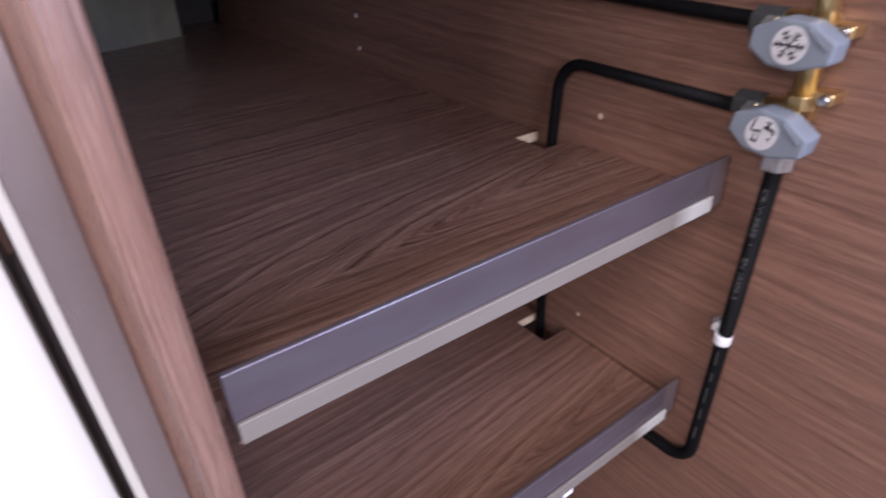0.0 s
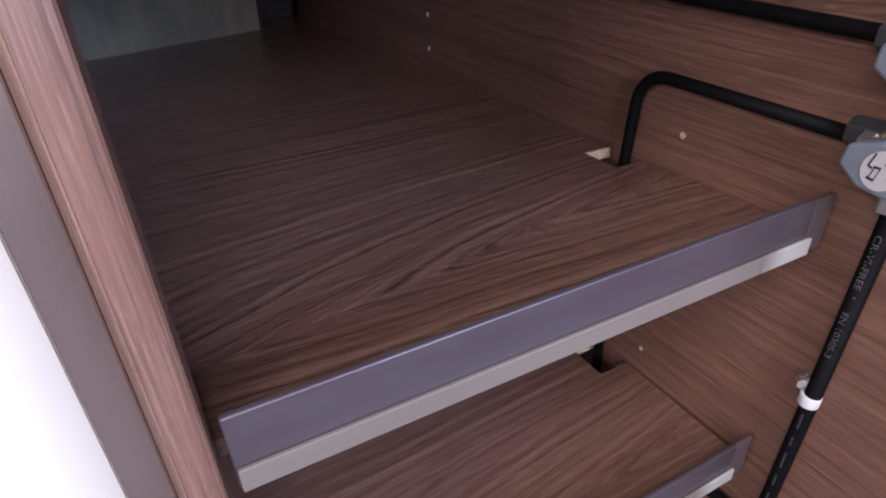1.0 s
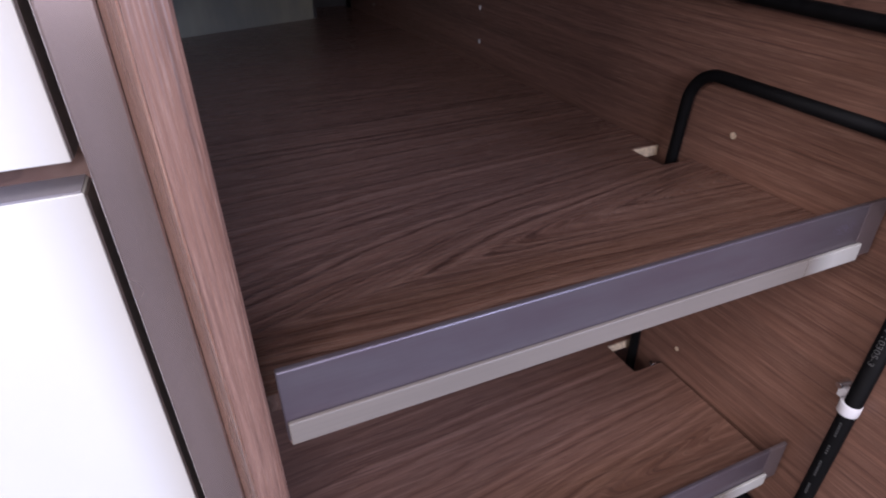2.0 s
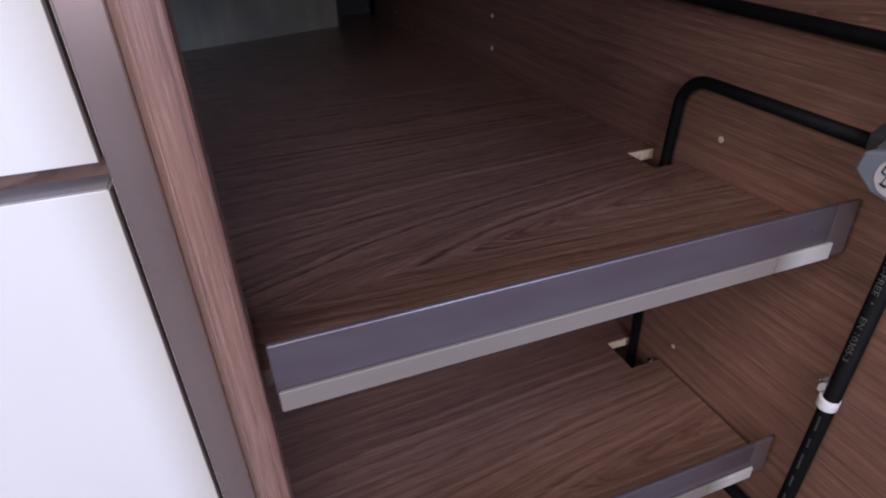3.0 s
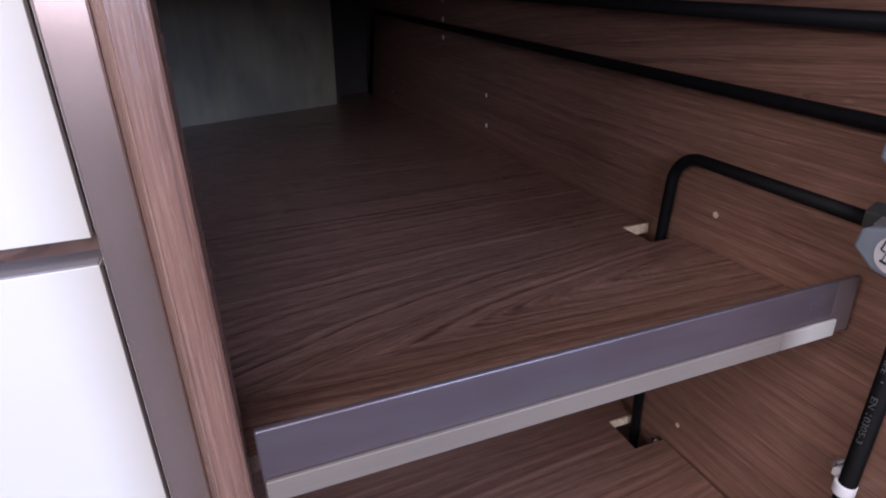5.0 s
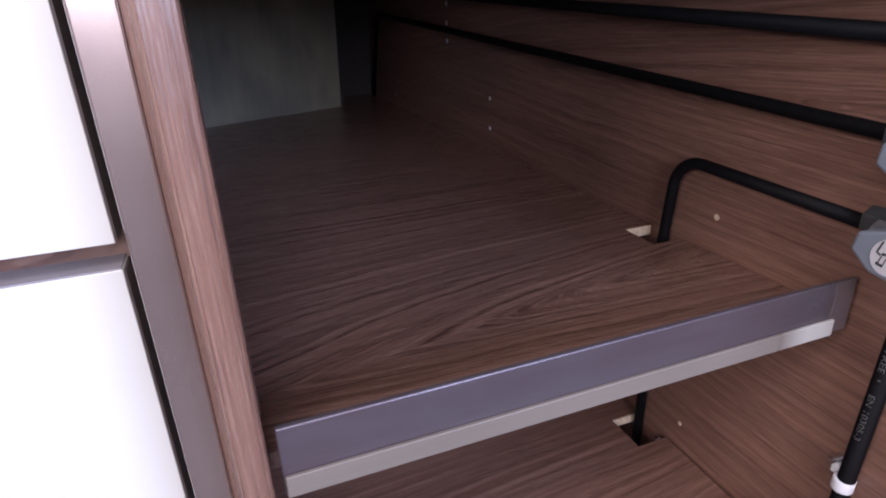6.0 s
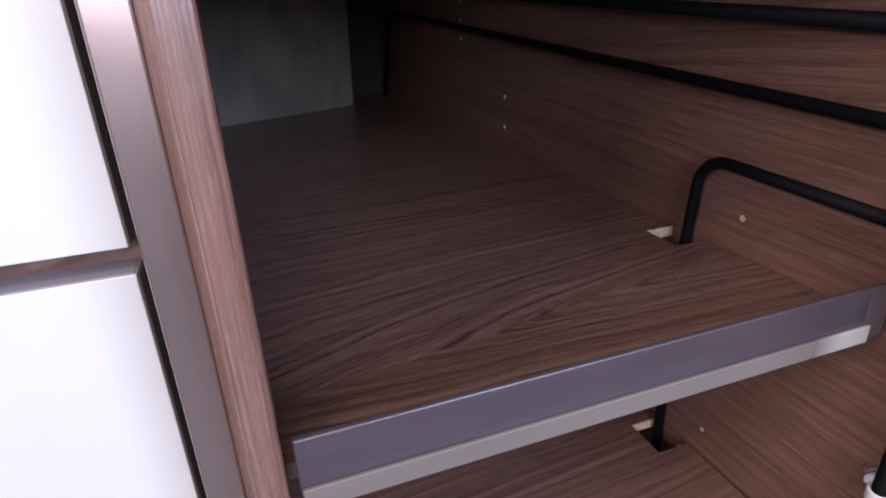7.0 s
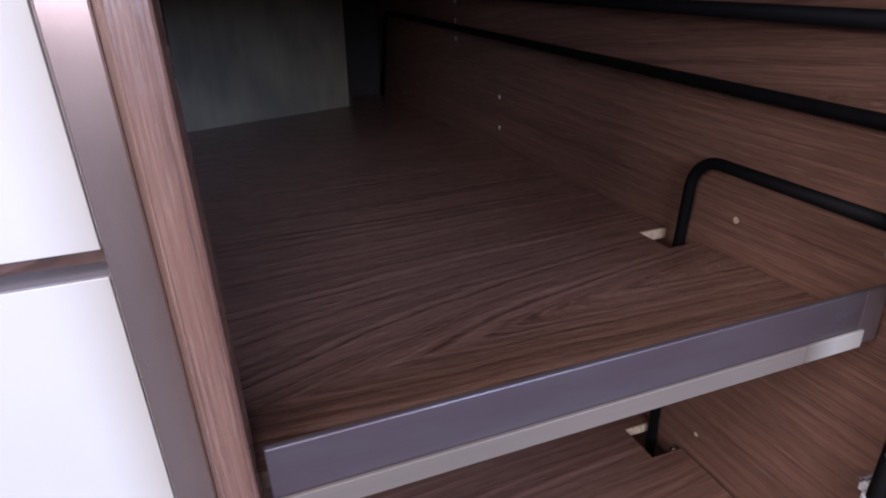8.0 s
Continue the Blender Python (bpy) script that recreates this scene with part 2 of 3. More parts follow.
DARK_NUT = plain("dark_nut", (0.13, 0.14, 0.14), 0.35, 0.7, 0.5, 0.1, 150)
CLIP = plain("white_clip", (0.78, 0.78, 0.80), 0.4, 0.0, 0.5, 0.03, 150)
# the darkness of the gap beside the white doors is in this colour
STILE = plain("door_gap_brown", (0.075, 0.055, 0.048), 0.5, 0.0, 0.4, 0.12, 60, 0.1)
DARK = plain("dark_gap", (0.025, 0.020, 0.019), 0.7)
FRAME = plain("brown_frame", (0.17, 0.115, 0.098), 0.45, 0.0, 0.4, 0.1, 60, 0.1)
# unseen room surfaces, darkened to cut the light they bounce
ROOM = plain("room_wall", (0.29, 0.265, 0.26), 0.7, 0.0, 0.3, 0.05, 3)
FLOOR = plain("room_floor", (0.07, 0.055, 0.047), 0.5, 0.0, 0.4, 0.15, 5)
GLASS = Nodes("window_glass")
GLASS.bsdf.inputs["Transmission Weight"].default_value = 1.0
GLASS = GLASS.finish((1.0, 1.0, 1.0), 0.02)

# ---- mesh helpers ----


def mesh_of(name, bm, smooth=False):
    bmesh.ops.recalc_face_normals(bm, faces=bm.faces)
    me = bpy.data.meshes.new(name)
    bm.to_mesh(me)
    bm.free()
    for p in me.polygons:
        p.use_smooth = smooth
    return me


def part(name, bm, material, parent, label="", smooth=False):
    """Links a bmesh, drawn in the world's metres, as one mesh under a thing or a part."""
    ob = new(name, mesh_of(name, bm, smooth))
    ob.data.materials.append(material)
    if parent is not None:
        ob.parent = parent
        if parent.parent is None:
            ob.matrix_parent_inverse = Matrix.Translation(-parent.location)
    return tagged(ob, label)


def thing(name, base, label, category, group="", kind=""):
    ob = new(name)
    ob.location, ob.empty_display_size = base, 0.02
    return tagged(ob, label, category, group, kind)


def solid(name, bm, material, label, category, kind="", group="", smooth=False):
    """A thing of one mesh."""
    ob = part(name, bm, material, None, "", smooth)
    return tagged(ob, label, category, group, kind)


def box(x0, x1, y0, y1, z0, z1, bevel=0.0, segments=2, bm=None):
    bm = bm or bmesh.new()
    made = bmesh.ops.create_cube(bm, size=1.0, matrix=Matrix.Translation(((x0 + x1) / 2, (y0 + y1) / 2, (z0 + z1) / 2)) @ Matrix.Diagonal((x1 - x0, y1 - y0, z1 - z0, 1)))
    if bevel:
        edges = {e for v in made["verts"] for e in v.link_edges}
        bmesh.ops.bevel(bm, geom=list(edges), offset=bevel, segments=segments, affect="EDGES", profile=0.5)
    return bm


def prism(points, z0, z1, m=Matrix(), bevel=0.0):
    """A flat outline of (x, y) raised from z0 to z1, set at m."""
    bm = bmesh.new()
    low = [bm.verts.new((x, y, z0)) for x, y in points]
    high = [bm.verts.new((x, y, z1)) for x, y in points]
    bm.faces.new(low[::-1]), bm.faces.new(high)
    for i in range(len(points)):
        j = (i + 1) % len(points)
        bm.faces.new((low[i], low[j], high[j], high[i]))
    if bevel:
        bmesh.ops.bevel(bm, geom=list(bm.edges), offset=bevel, segments=2, affect="EDGES", profile=0.5)
    bmesh.ops.transform(bm, matrix=m, verts=bm.verts)
    return bm


def rod(a, b, radius, sides=20, radius_b=None, bm=None, bevel=0.0):
    """A cylinder, cone or hexagon bar from a to b."""
    bm = bm or bmesh.new()
    a, b = Vector(a), Vector(b)
    m = Matrix.Translation((a + b) / 2) @ (b - a).to_track_quat("Z", "Y").to_matrix().to_4x4()
    made = bmesh.ops.create_cone(bm, cap_ends=True, segments=sides, radius1=radius, radius2=radius if radius_b is None else radius_b, depth=(b - a).length, matrix=m)
    if bevel:
        edges = {e for v in made["verts"] for e in v.link_edges}
        bmesh.ops.bevel(bm, geom=list(edges), offset=bevel, segments=2, affect="EDGES", profile=0.5)
    return bm


def bent_path(corners, bend, steps=10):
    """Corners joined by straights, each inner corner rounded to the radius bend."""
    pts = [Vector(c) for c in corners]
    out = [pts[0]]
    for before, at, after in zip(pts, pts[1:], pts[2:]):
        a, b = (before - at).normalized(), (after - at).normalized()
        half = a.angle(b) / 2
        reach = bend / math.tan(half)
        centre = at + (a + b).normalized() * bend / math.sin(half)
        s, e = at + a * reach - centre, at + b * reach - centre
        turn = s.rotation_difference(e)
        for k in range(steps + 1):
            q = turn.copy()
            q = Matrix.Identity(3).to_quaternion().slerp(turn, k / steps)
            out.append(centre + q @ s)
    return out + [pts[-1]]


def sweep(points, radius, sides=16):
    """A round tube along points."""
    bm = bmesh.new()
    rings, ref = [], None
    for i, p in enumerate(points):
        way = (points[min(i + 1, len(points) - 1)] - points[max(i - 1, 0)]).normalized()
        ref = (ref if ref is not None else way.orthogonal()).copy()
        ref = (ref - way * ref.dot(way)).normalized()
        other = way.cross(ref)
        rings.append([bm.verts.new(p + radius * (math.cos(a) * ref + math.sin(a) * other)) for a in [2 * math.pi * k / sides for k in range(sides)]])
    for r, s in zip(rings, rings[1:]):
        for k in range(sides):
            bm.faces.new((r[k], r[(k + 1) % sides], s[(k + 1) % sides], s[k]))
    bm.faces.new(rings[0][::-1]), bm.faces.new(rings[-1])
    return bm


# ---- the room round the camera ----
HEAD = 0.880         # underside of the unseen front header, set by the shade it casts
W = 0.322            # inner face of the cabinet's right-hand side
S1, S2 = 0.600, 0.4155  # tops of the two shelves
X0, X1, Y0, YN, ZC = -1.60, 1.30, -1.95, 1.16, 1.98
solid("floor", box(X0 - 0.05, X1 + 0.05, Y0 - 0.05, YN, -0.04, 0.0), FLOOR, "dark brown floor of the cabin", "floor", "structure")
bm = box(X0 - 0.05, X1 + 0.05, Y0 - 0.05, HATCH[1] - 0.30, ZC, ZC + 0.04)
box(X0 - 0.05, X1 + 0.05, HATCH[1] + 0.30, YN, ZC, ZC + 0.04, bm=bm)
box(X0 - 0.05, HATCH[0] - 0.30, HATCH[1] - 0.30, HATCH[1] + 0.30, ZC, ZC + 0.04, bm=bm)
box(HATCH[0] + 0.30, X1 + 0.05, HATCH[1] - 0.30, HATCH[1] + 0.30, ZC, ZC + 0.04, bm=bm)
solid("ceiling", bm, ROOM, "pale cabin ceiling with an added hatch opening", "ceiling", "structure")
solid("wall_east", box(X1, X1 + 0.04, Y0, YN, 0, ZC), ROOM, "pale cabin wall", "wall", "structure")
solid("wall_north", box(X0, X1, YN - 0.04, YN, 0, ZC), ROOM, "pale cabin wall behind the cabinets", "wall", "structure")
bm = box(X0, SOUTH_X[0] - HALF - 0.04, Y0 - 0.04, Y0, 0, ZC)
box(SOUTH_X[0] + HALF + 0.04, SOUTH_X[1] - HALF - 0.04, Y0 - 0.04, Y0, 0, ZC, bm=bm)
box(SOUTH_X[1] + HALF + 0.04, X1, Y0 - 0.04, Y0, 0, ZC, bm=bm)
for x in SOUTH_X:
    box(x - HALF - 0.04, x + HALF + 0.04, Y0 - 0.04, Y0, 0, SOUTH_Z - 0.37, bm=bm)
    box(x - HALF - 0.04, x + HALF + 0.04, Y0 - 0.04, Y0, SOUTH_Z + 0.37, ZC, bm=bm)
solid("wall_south", bm, ROOM, "pale cabin wall with two windows", "wall", "structure")
for name, x in (("window_2", SOUTH_X[0]), ("window_3", SOUTH_X[1])):
    win = thing(name, (x, Y0, SOUTH_Z - 0.37), "unseen cabin window with a plain frame, added for light", "window", "", "structure")
    for x0, x1, z0, z1 in ((-HALF - 0.04, -HALF, -0.37, 0.37), (HALF, HALF + 0.04, -0.37, 0.37), (-HALF, HALF, -0.37, -0.33), (-HALF, HALF, 0.33, 0.37)):
        part("window_frame", box(x + x0, x + x1, Y0 - 0.03, Y0 + 0.01, SOUTH_Z + z0, SOUTH_Z + z1, 0.004), WHITE, win)
    pane = part("pane", box(x - HALF, x + HALF, Y0 - 0.02, Y0 - 0.015, SOUTH_Z - 0.33, SOUTH_Z + 0.33), GLASS, win)
    pane.visible_shadow = False
bm = box(X0 - 0.04, X0, Y0, WIN[1] - 0.60, 0, ZC)
box(X0 - 0.04, X0, WIN[1] + 0.60, YN, 0, ZC, bm=bm)
box(X0 - 0.04, X0, WIN[1] - 0.60, WIN[1] + 0.60, 0, WIN[2] - 0.38, bm=bm)
box(X0 - 0.04, X0, WIN[1] - 0.60, WIN[1] + 0.60, WIN[2] + 0.38, ZC, bm=bm)
solid("wall_west", bm, ROOM, "pale cabin wall with a window", "wall", "structure")
win = thing("window_1", (X0, WIN[1], WIN[2] - 0.38), "wide unseen cabin window with a plain frame, added for light", "window", "", "structure")
for y0, y1, z0, z1 in ((-0.60, -0.56, -0.38, 0.38), (0.56, 0.60, -0.38, 0.38), (-0.56, 0.56, -0.38, -0.34), (-0.56, 0.56, 0.34, 0.38)):
    part("window_frame", box(X0 - 0.03, X0 + 0.01, WIN[1] + y0, WIN[1] + y1, WIN[2] + z0, WIN[2] + z1, 0.004), WHITE, win)
pane = part("pane", box(X0 - 0.02, X0 - 0.015, WIN[1] - 0.56, WIN[1] + 0.56, WIN[2] - 0.34, WIN[2] + 0.34), GLASS, win)
pane.visible_shadow = False

# ---- the tall open cabinet ----
PX0, PX1 = -0.0203, -0.0042     # left-hand side panel
cabinet = thing("tall_cabinet", (0.15, 0.4, 0), "tall walnut-foiled storage cabinet standing open", "cabinet")
FX = -0.0148                     # where the stile's flat front ends and its eased edge falls back
eased = [(PX0 - 0.0009, 0.0205), (FX - 0.0010, -0.0022), (FX - 0.0006, -0.0034), (FX, -0.0040)]
post = part("front_stile", prism([(FX + 0.0001, 0.0190), (FX + 0.0001, -0.0040), (PX1 - 0.0008, -0.0040), (PX1, -0.0032), (PX1, 0.0190)], 0.0, 1.40), WOOD_POST, cabinet)
part("edging", prism(eased + [(FX, 0.0205)], 0.0, 1.40), WOOD_EDGE, post, "eased warm brown edge of the stile")
part("side_panel", prism([(-0.0300, 0.0605), (PX0 - 0.0005, 0.0605), (PX0 - 0.0005, 0.0214), (PX0 + 0.0006, 0.0214), (PX0 + 0.0006, 0.1500), (-0.0750, 0.1500), (-0.0750, 0.1520), (-0.0850, 0.1520), (-0.0850, 0.1400), (-0.0300, 0.1400)], 0.0, 1.40), WOOD_POST, cabinet)
# out of view, pale to throw light back into the cabinet
part("side_panel", box(-0.0850, -0.0750, 0.1522, 1.09, 0.0, 1.40), PANEL, cabinet, "unseen pale inner side that bounces light")
part("edge_profile", box(-0.0356, PX0 - 0.0010, 0.0205, 0.0600, 0.0, 1.40, 0.0010), PROFILE, cabinet, "smooth mauve-brown upright profile")
side = part("side_panel", box(W, W + 0.015, -0.20, 1.10, 0.0, 1.40, 0.0008), WOOD_WALL, cabinet)
# out of view too, pale for bounce and sheen on the shelf
part("top_panel", box(PX0 + 0.001, W, 0.012, 0.1515, 0.890, 0.905), PANEL, cabinet, "unseen pale top panel that bounces light")
part("top_panel", box(-0.0748, W, 0.152, 1.10, 0.890, 0.905), PANEL, cabinet, "unseen pale top panel that bounces light")
part("floor_panel", box(-0.0748, W, 0.152, 1.10, 0.06, 0.075), WOOD_SHELF, cabinet)
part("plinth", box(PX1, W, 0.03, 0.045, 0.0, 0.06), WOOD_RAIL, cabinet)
# unseen fascia, hung low to limit the light that enters
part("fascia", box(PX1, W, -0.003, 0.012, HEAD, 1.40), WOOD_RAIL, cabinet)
# the back stands askew; past its end lies a dark recess
bend = math.atan2(0.102, 0.2475)
m = Matrix.Translation((-0.0730, 0.8316, 0.60)) @ Matrix.Rotation(bend, 4, "Z") @ Matrix.Rotation(radians(2.0), 4, "Y")
bm = box(0.0015, 0.3170, 0.0, 0.012, -0.5, 0.288, 0.001)
bmesh.ops.transform(bm, matrix=m, verts=bm.verts)
part("back_panel", bm, BACK, cabinet, "dull grey-olive back board")
# the recess's darkness is put into these boards' near-black colour
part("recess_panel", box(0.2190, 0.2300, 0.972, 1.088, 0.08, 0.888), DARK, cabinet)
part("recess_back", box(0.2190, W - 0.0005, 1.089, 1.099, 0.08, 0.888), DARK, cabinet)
# bored holes: pale chipboard near the front, white plastic caps deeper in
for y, z, r in ((0.1084, 0.6272, 0.0024), (0.1110, 0.4390, 0.0020), (0.4890, 0.6262, 0.0027), (0.4890, 0.6640, 0.0027),
                (0.6340, 0.7278, 0.0036), (0.6340, 0.7520, 0.0036), (0.6330, 0.7777, 0.0036), (0.9100, 0.6210, 0.0020)):
    part("bored_hole", rod((W + 0.003, y, z), (W - 0.0003, y, z), r, 14), CHIPBOARD if y < 0.2 else CLIP, side, "pale bored shelf-pin hole")

# ---- room fronts that close the cabinet in ----
solid("furniture_front", box(W + 0.016, X1, -0.10, -0.085, 0, ZC), ROOM, "plain pale furniture front beside the cabinet", "panel", "structure")
# unseen overhang, added to keep window light off the upper wall
solid("worktop", box(PX0, W, -0.060, -0.0035, HEAD - 0.030, HEAD + 0.010, 0.003), ROOM, "unseen overhang added to shade the cabinet opening", "worktop", "structure")
solid("wall_above", box(PX0 - 0.016, W + 0.016, -0.004, 0.012, 1.402, ZC), ROOM, "plain pale wall above the cabinet", "wall", "structure")

# ---- white-fronted neighbour ----
white = thing("cabinet", (-0.6, 0.25, 0), "white-fronted cabinet with a brown divider rail, beside the walnut one", "cabinet")
YD, YW = 0.085, 0.108          # front of the doors; front of the frame behind them
ZL, ZU = 0.6690, 0.6818        # top of the lower door; bottom of the upper door
part("carcass", box(X0 + 0.002, -0.0860, YW + 0.020, 0.60, 0.0, 1.95), FRAME, white)
for name, z0, z1, label in (("lower_door", 0.03, ZL, "glossy white lower door"), ("upper_door", ZU, 1.93, "glossy white upper door")):
    door = part(name, box(X0 + 0.01, -0.0518, YD, YD + 0.020, z0, z1, 0.0004), WHITE, white, label)
    part("edge_band", box(-0.0517, -0.0508, YD + 0.0008, YD + 0.0195, z0 + 0.001, z1 - 0.001), STILE, door, "dark brown edge band")
    part("edge_band", box(X0 + 0.01, -0.0524, YD + 0.0008, YD + 0.0195, z1 + 0.0001, z1 + 0.0009), DOOR_EDGE, door, "greyish top edge band")
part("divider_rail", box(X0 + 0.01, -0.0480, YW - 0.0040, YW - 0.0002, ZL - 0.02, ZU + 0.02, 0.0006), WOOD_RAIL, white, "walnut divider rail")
part("stile", box(-0.0660, -0.0460, YW, YW + 0.0190, 0.02, 1.94, 0.0006), STILE, white, "narrow upright in the door gap, coloured dark brown")
part("filler_strip", box(-0.0456, -0.0310, YD + 0.003, YW + 0.0190, 0.0, 1.95, 0.0006), WHITE, white, "white filler strip")

# ---- shelves ----


def shelf(top, label, foil, nx, ny0, ny1, gap):
    """A thin shelf with a cut-out at the wall for the pipe, and a raised lip over a pale strip along its front."""
    ob = thing("shelf", (0.15, 0.3, top), label, "shelf", "shelves in the cabinet")
    outline = [(PX0 + 0.0012, 0.0218), (0.0004, 0.0218), (0.0004, 0.0035), (W - gap, 0.0035), (W - gap * 0.5, ny0), (nx, ny0), (nx, ny1), (W - 0.0008, ny1), (W - 0.0008, 1.088), (0.2310, 1.088), (0.2310, 0.955), (-0.0740, 0.8310), (-0.0740, 0.1510), (PX0 + 0.0012, 0.1510)]
    part("board", prism(outline, top - 0.0085, top), foil, ob)
    part("cut_edge", box(nx + 0.0005, W - 0.0012, ny1 - 0.0012, ny1 - 0.0002, top - 0.0084, top - 0.0004), CHIPBOARD, ob, "raw pale chipboard edge of the cut-out")
    lip = part("lip", box(0.0, 0.2990, 0.0, 0.0030, top - 0.0043, top + 0.0284, 0.0007), LIP, ob, "satin grey raised lip")
    part("end_cap", box(0.2992, 0.3150, 0.0002, 0.0028, top - 0.0043, top + 0.0284, 0.0006), LIP_END, lip, "dark end of the lip")
    part("edge_strip", box(0.0008, 0.2610, -0.0022, -0.0002, top - 0.0043, top + 0.0060, 0.0005), STRIP, ob, "pale front strip")
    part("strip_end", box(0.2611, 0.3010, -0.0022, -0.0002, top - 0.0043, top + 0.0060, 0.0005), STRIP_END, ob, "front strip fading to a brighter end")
    return ob


shelf(S1, "walnut shelf with grey raised lip and pale front strip", WOOD_SHELF, 0.2945, 0.1380, 0.1735, 0.0008)
shelf(S2, "lower walnut shelf with grey raised lip and pale front strip", WOOD_LOWER, 0.2910, 0.1220, 0.1600, 0.0030)

# ---- gas pipes ----
PXC, PR = 0.3145, 0.0048


def gas_pipe(label, corners, bend, radius=PR):
    ob = thing("gas_pipe", corners[0], label, "pipe", "gas pipes on the cabinet side")
    part("pipe", sweep(bent_path(corners, bend), radius), PIPE, ob, "", True)
    return ob


gas_pipe("bent black gas pipe rising through the shelf cut-outs", [(PXC, 0.1520, 0.10), (PXC, 0.1512, 0.5900), (PXC, 0.1450, 0.6650), (PXC, -0.0010, 0.6592)], 0.024, 0.0042)
gas_pipe("long black gas pipe along the wall, bent down at the back", [(PXC, 1.0600, S1 + 0.001), (PXC, 0.9900, 0.7650), (PXC, 0.0, 0.7072), (PXC, -0.0040, 0.7070)], 0.035, 0.0043)
gas_pipe("topmost black gas pipe running along the wall", [(PXC, 1.08, 0.8140), (PXC, -0.18, 0.7440)], 0.02)
down = gas_pipe("black gas pipe running down from the lower valve", [(PXC, -0.0278, 0.6450), (PXC, -0.0212, 0.3690), (PXC, 0.60, 0.3560)], 0.020)


def pipe_y(z):
    return -0.0278 + (0.6450 - z) * 0.0066 / 0.276


def print_text(words, z, length):
    """Pale print that runs down the pipe from height z, wrapped round it."""
    curve = bpy.data.curves.new("print_text", "FONT")
    curve.body, curve.size, curve.resolution_u = words, 0.0046, 3
    holder = bpy.data.objects.new("print_text", curve)
    scene.collection.objects.link(holder)
    bpy.context.view_layer.update()
    me = bpy.data.meshes.new_from_object(holder.evaluated_get(bpy.context.evaluated_depsgraph_get()))
    bpy.data.objects.remove(holder)
    bpy.data.curves.remove(curve)
    bm = bmesh.new()
    bm.from_mesh(me)
    bpy.data.meshes.remove(me)
    wide = max(v.co.x for v in bm.verts)
    for v in bm.verts:
        down_z = z - v.co.x * length / wide
        a = (v.co.y - 0.0012) / PR
        v.co = Vector((PXC - (PR + 0.00015) * math.cos(a), pipe_y(down_z) - (PR + 0.00015) * math.sin(a), down_z))
    return part("print_text", bm, PRINT, down, "pale printed words")


print_text("CR-VI-FREE", 0.617, 0.033)
print_text("EN 10305-3", 0.569, 0.032)
# the rest of the print, past reading, as plain bars
for z, count in ((0.580, 1), (0.486, 6), (0.468, 4), (0.450, 7), (0.430, 5), (0.410, 6)):
    y = pipe_y(z)
    bm = bmesh.new()
    for k in range(count):
        zk = z + (k - count / 2) * 0.0021
        box(PXC - PR - 0.00012, PXC - PR + 0.0005, y - 0.0016, y - 0.0004, zk - 0.0004, zk + 0.0004, bm=bm)
    part("print_bar", bm, PRINT, down, "pale printed bars")

# white clip on the pipe
clip = thing("pipe_clip", (W, -0.0250, 0.5005), "white plastic pipe clip screwed to the wall", "clip")
part("ring", rod((PXC, -0.0235, 0.4965), (PXC, -0.0236, 0.5045), PR + 0.0012, 24, bevel=0.0005), CLIP, clip, "", True)
part("tab", box(PXC + 0.003, W, -0.0245, -0.0125, 0.5000, 0.5075, 0.0008), CLIP, clip)
part("screw", rod((W - 0.0010, -0.0140, 0.5105), (W - 0.0090, -0.0140, 0.5105), 0.0032, 12, 0.0022, bevel=0.0004), CHROME, clip, "bright screw head")
screw = thing("screw", (0.3130, 0.1265, S2 - 0.006), "small bright screw in the lower shelf cut-out", "screw")
part("head", rod((0.3130, 0.1225, S2 - 0.0005), (0.3130, 0.1265, S2 - 0.0005), 0.0030, 12, 0.0022, bevel=0.0004), CHROME, screw)
catch = thing("shelf_catch", (0.192, 0.0, 0.408), "small white catch with a dark stem under the lower shelf", "catch")
part("tab", box(0.1880, 0.1975, -0.0020, 0.0040, 0.4065, 0.4110, 0.0008), CLIP, catch)
part("stem", rod((0.1840, 0.0040, 0.3900), (0.1840, 0.0040, 0.4110), 0.0060, 16), DARK, catch, "dark stem")

# ---- valves ----


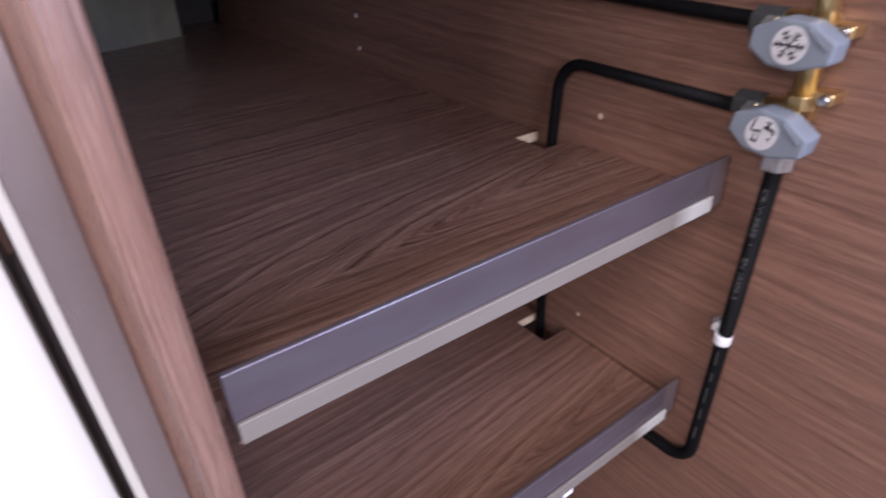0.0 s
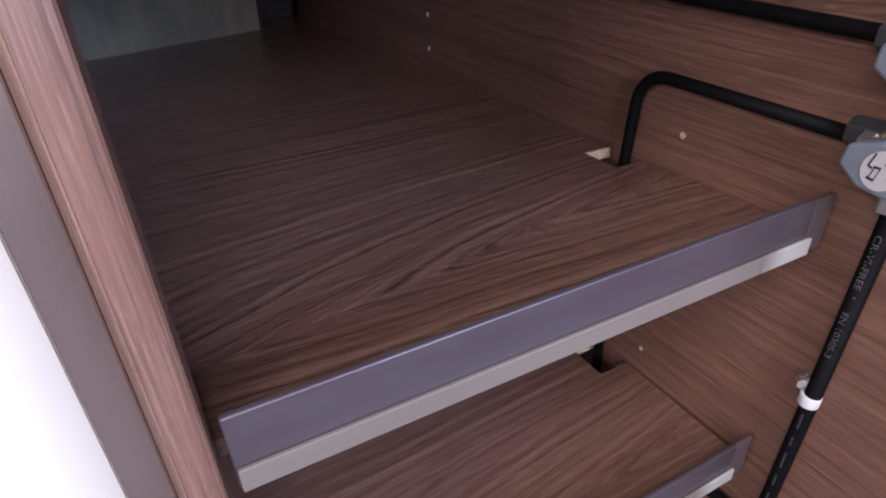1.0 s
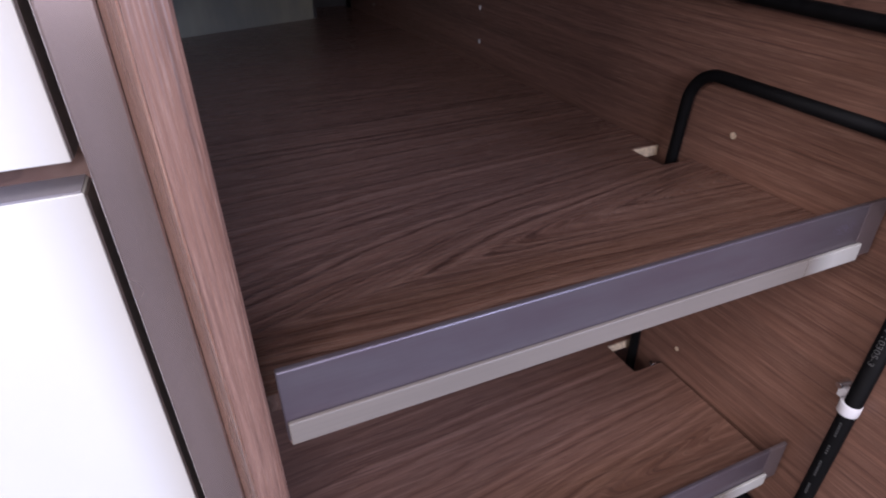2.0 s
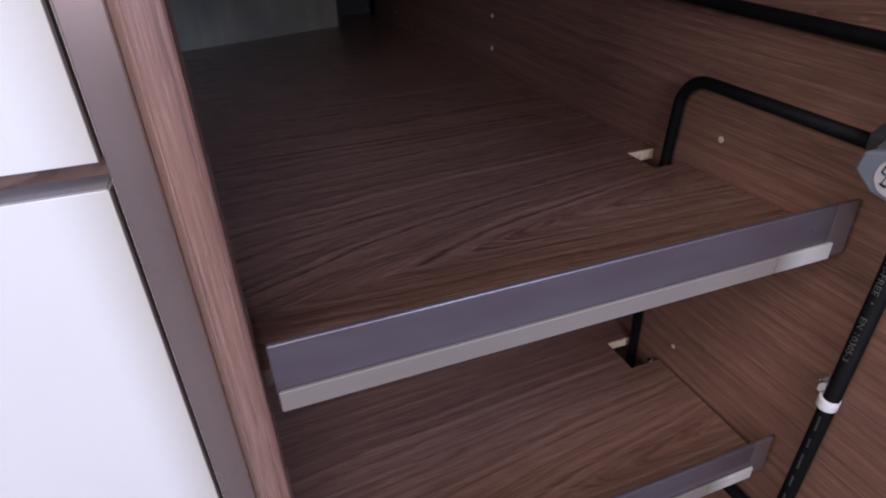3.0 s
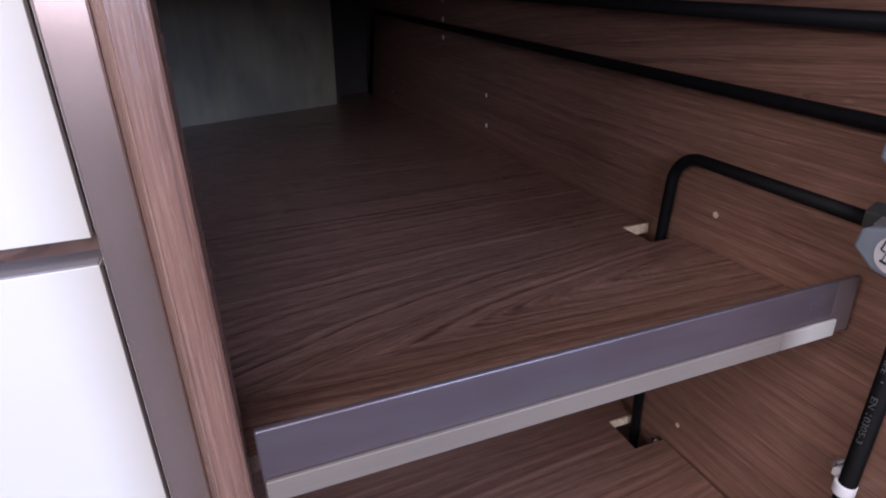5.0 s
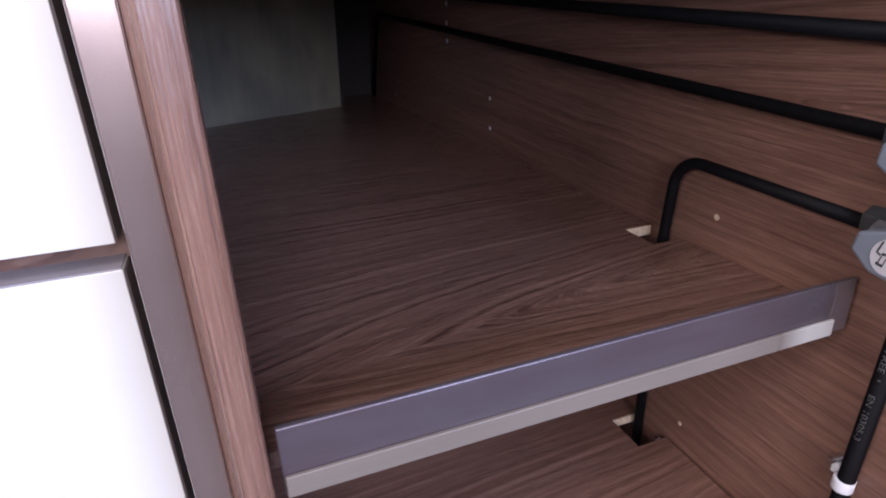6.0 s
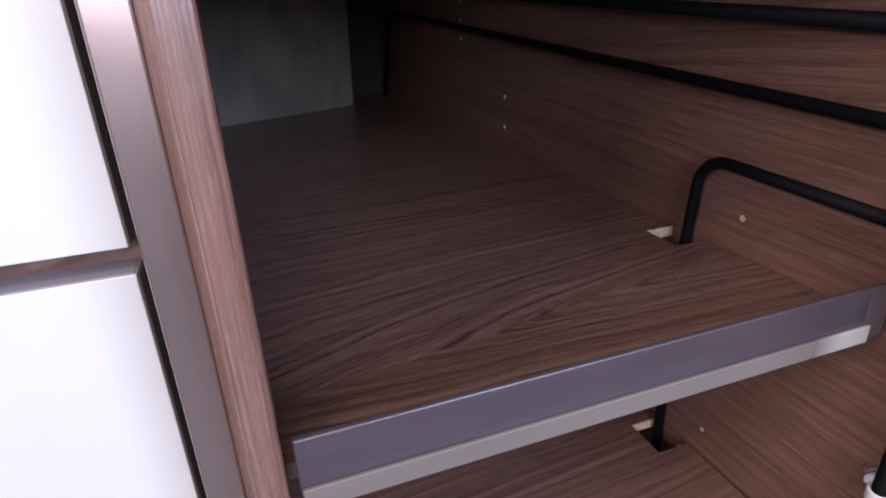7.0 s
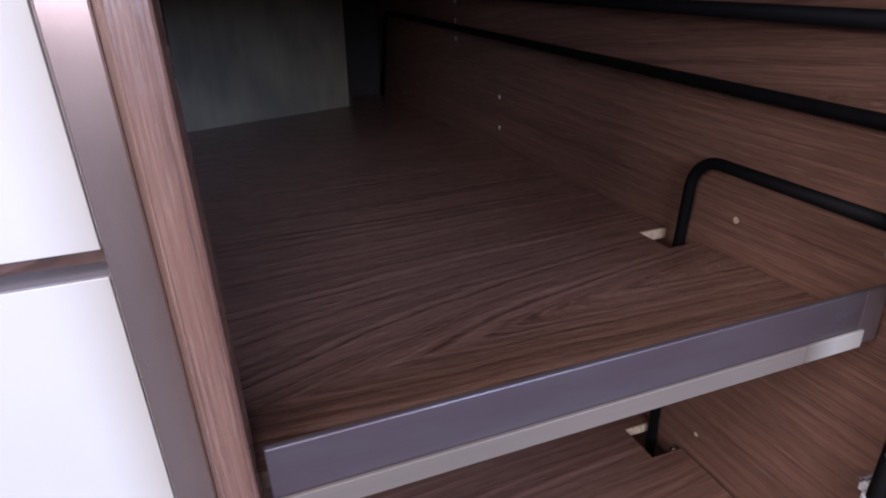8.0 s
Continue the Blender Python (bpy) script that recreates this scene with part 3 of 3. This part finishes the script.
def gas_valve(y, z, tilt, sign, off):
    """A gas tap with a flat hexagonal handle that bears a round pictogram."""
    ob = thing("gas_valve", (W, y, z), "grey gas tap with a hexagonal handle and %s pictogram" % sign, "valve", "gas taps")
    m = Matrix.Translation((0.2900, y, z)) @ Matrix.Rotation(radians(tilt), 4, "X") @ Matrix(((0, 0, -1, 0), (-1, 0, 0, 0), (0, 1, 0, 0), (0, 0, 0, 1)))
    # local x runs to the cabinet's front, local y up, local z out of the wall
    outline = [(-0.0192, 0.0050), (-0.0192, -0.0050), (-0.0075, -0.0116), (0.0065, -0.0116), (0.0216, -0.0055), (0.0216, 0.0050), (0.0075, 0.0116), (-0.0065, 0.0116)]
    handle = part("handle", prism(outline, -0.0080, 0.0070, m, 0.0016), KNOB, ob)
    part("ridge", prism([(0.0070, 0.0082), (0.0078, 0.0092), (0.0190, 0.0020), (0.0182, 0.0010)], 0.0070, 0.0078, m), KNOB, handle)
    disc = [(0.0091 * math.cos(a), 0.0091 * math.sin(a)) for a in [2 * math.pi * k / 32 for k in range(32)]]
    part("label_disc", prism([(x * 0.92 + off, yy) for x, yy in disc], 0.0070, 0.0074, m), KNOB_DISC, handle, "white round label")
    bm = bmesh.new()

    def stroke(x0, y0, x1, y1, wide=0.0008):
        a, b = Vector((x0, y0, 0)), Vector((x1, y1, 0))
        d = (b - a).normalized()
        s = Vector((-d.y, d.x, 0)) * wide / 2
        vs = [bm.verts.new(m @ (p + q + Vector((off, 0, h)))) for h in (0.0074, 0.0076) for p, q in ((a, s), (a, -s), (b, -s), (b, s))]
        for f in ((3, 2, 1, 0), (4, 5, 6, 7), (0, 1, 5, 4), (1, 2, 6, 5), (2, 3, 7, 6), (3, 0, 4, 7)):
            bm.faces.new([vs[i] for i in f])
    if sign.startswith("a snow"):
        for k in range(6):
            a = radians(60 * k + 3)
            c, s = math.cos(a), math.sin(a)
            stroke(0, 0, 0.0072 * c, 0.0072 * s, 0.0010 if k % 3 == 0 else 0.0005)
            for r, o in ((0.0032, 0.0022), (0.0054, 0.0019)):
                for t in (-1, 1):
                    e = a + t * radians(50)
                    stroke(r * c, r * s, r * c + o * math.cos(e), r * s + o * math.sin(e), 0.0006)
    else:
        stroke(-0.0050, 0.0066, -0.0058, 0.0004), stroke(-0.0058, 0.0004, -0.0036, -0.0002), stroke(-0.0034, 0.0006, -0.0004, 0.0012, 0.0011)
        stroke(-0.0042, -0.0048, -0.0008, -0.0050, 0.0012), stroke(-0.0030, -0.0002, -0.0034, -0.0046, 0.0005), stroke(-0.0006, 0.0008, -0.0010, -0.0044, 0.0004)
        stroke(0.0008, 0.0070, 0.0036, 0.0066, 0.0008), stroke(0.0022, 0.0066, 0.0026, 0.0038, 0.0009), stroke(0.0004, 0.0040, 0.0058, 0.0032, 0.0017)
        stroke(0.0056, 0.0034, 0.0060, 0.0012, 0.0012), stroke(0.0036, -0.0018, 0.0052, -0.0006, 0.0004), stroke(0.0052, -0.0006, 0.0048, -0.0030, 0.0004)
    part("pictogram", bm, INK, handle, "black line pictogram")
    part("stem", rod((0.2990, y, z), (PXC, y, z), 0.0080, 20), BRASS, ob, "brass valve stem", True)
    zp = z + 0.0045
    part("side_nut", rod((PXC, -0.0140, zp), (PXC, 0.0030, zp), 0.0082, 6, bevel=0.0006), DARK_NUT, ob, "dark grey union nut")
    # added ring whose pale colour stands in for light on the nut
    part("nut_lit_half", rod((PXC - 0.010, -0.0130, zp - 0.0015), (PXC - 0.010, -0.0075, zp - 0.0015), 0.0062, 6, bevel=0.0005), NUT, ob, "added pale ring for the nut's lit lower half")
    part("valve_body", rod((PXC, -0.0380, zp), (PXC, -0.0130, zp), 0.0072, 20, bevel=0.0008), BRASS, ob, "brass valve body", True)
    return ob


MX, MY = 0.3100, -0.0330
gas_valve(-0.0308, 0.7025, 5, "a snowflake", 0.0012)
lower = gas_valve(-0.0302, 0.6575, 9, "a basin", -0.0010)
part("outlet_nut", rod((PXC - 0.003, -0.0288, 0.6300), (PXC - 0.003, -0.0290, 0.6520), 0.0092, 6, bevel=0.0008), NUT, lower, "pale grey outlet nut")
manifold = thing("gas_manifold", (W, MY, 0.66), "brass gas manifold tube on a screwed bracket", "manifold")
part("tube", rod((MX, MY, 0.6500), (MX, MY, 0.8200), 0.0058, 24), BRASS, manifold, "", True)
for z in (0.6700,):
    part("collar", rod((MX, MY, z - 0.004), (MX, MY, z + 0.004), 0.0080, 6, bevel=0.0006), BRASS, manifold)
for z in (0.6735, 0.7065):
    bracket = part("bracket", box(MX - 0.002, W - 0.0005, -0.0490, MY, z - 0.0032, z + 0.0032, 0.001), BRASS, manifold, "brass fixing lug")
    part("screw", rod((MX - 0.0020, -0.0450, z), (MX - 0.0055, -0.0450, z), 0.0032, 14, 0.0026, bevel=0.0005), CHROME, bracket, "bright screw head")
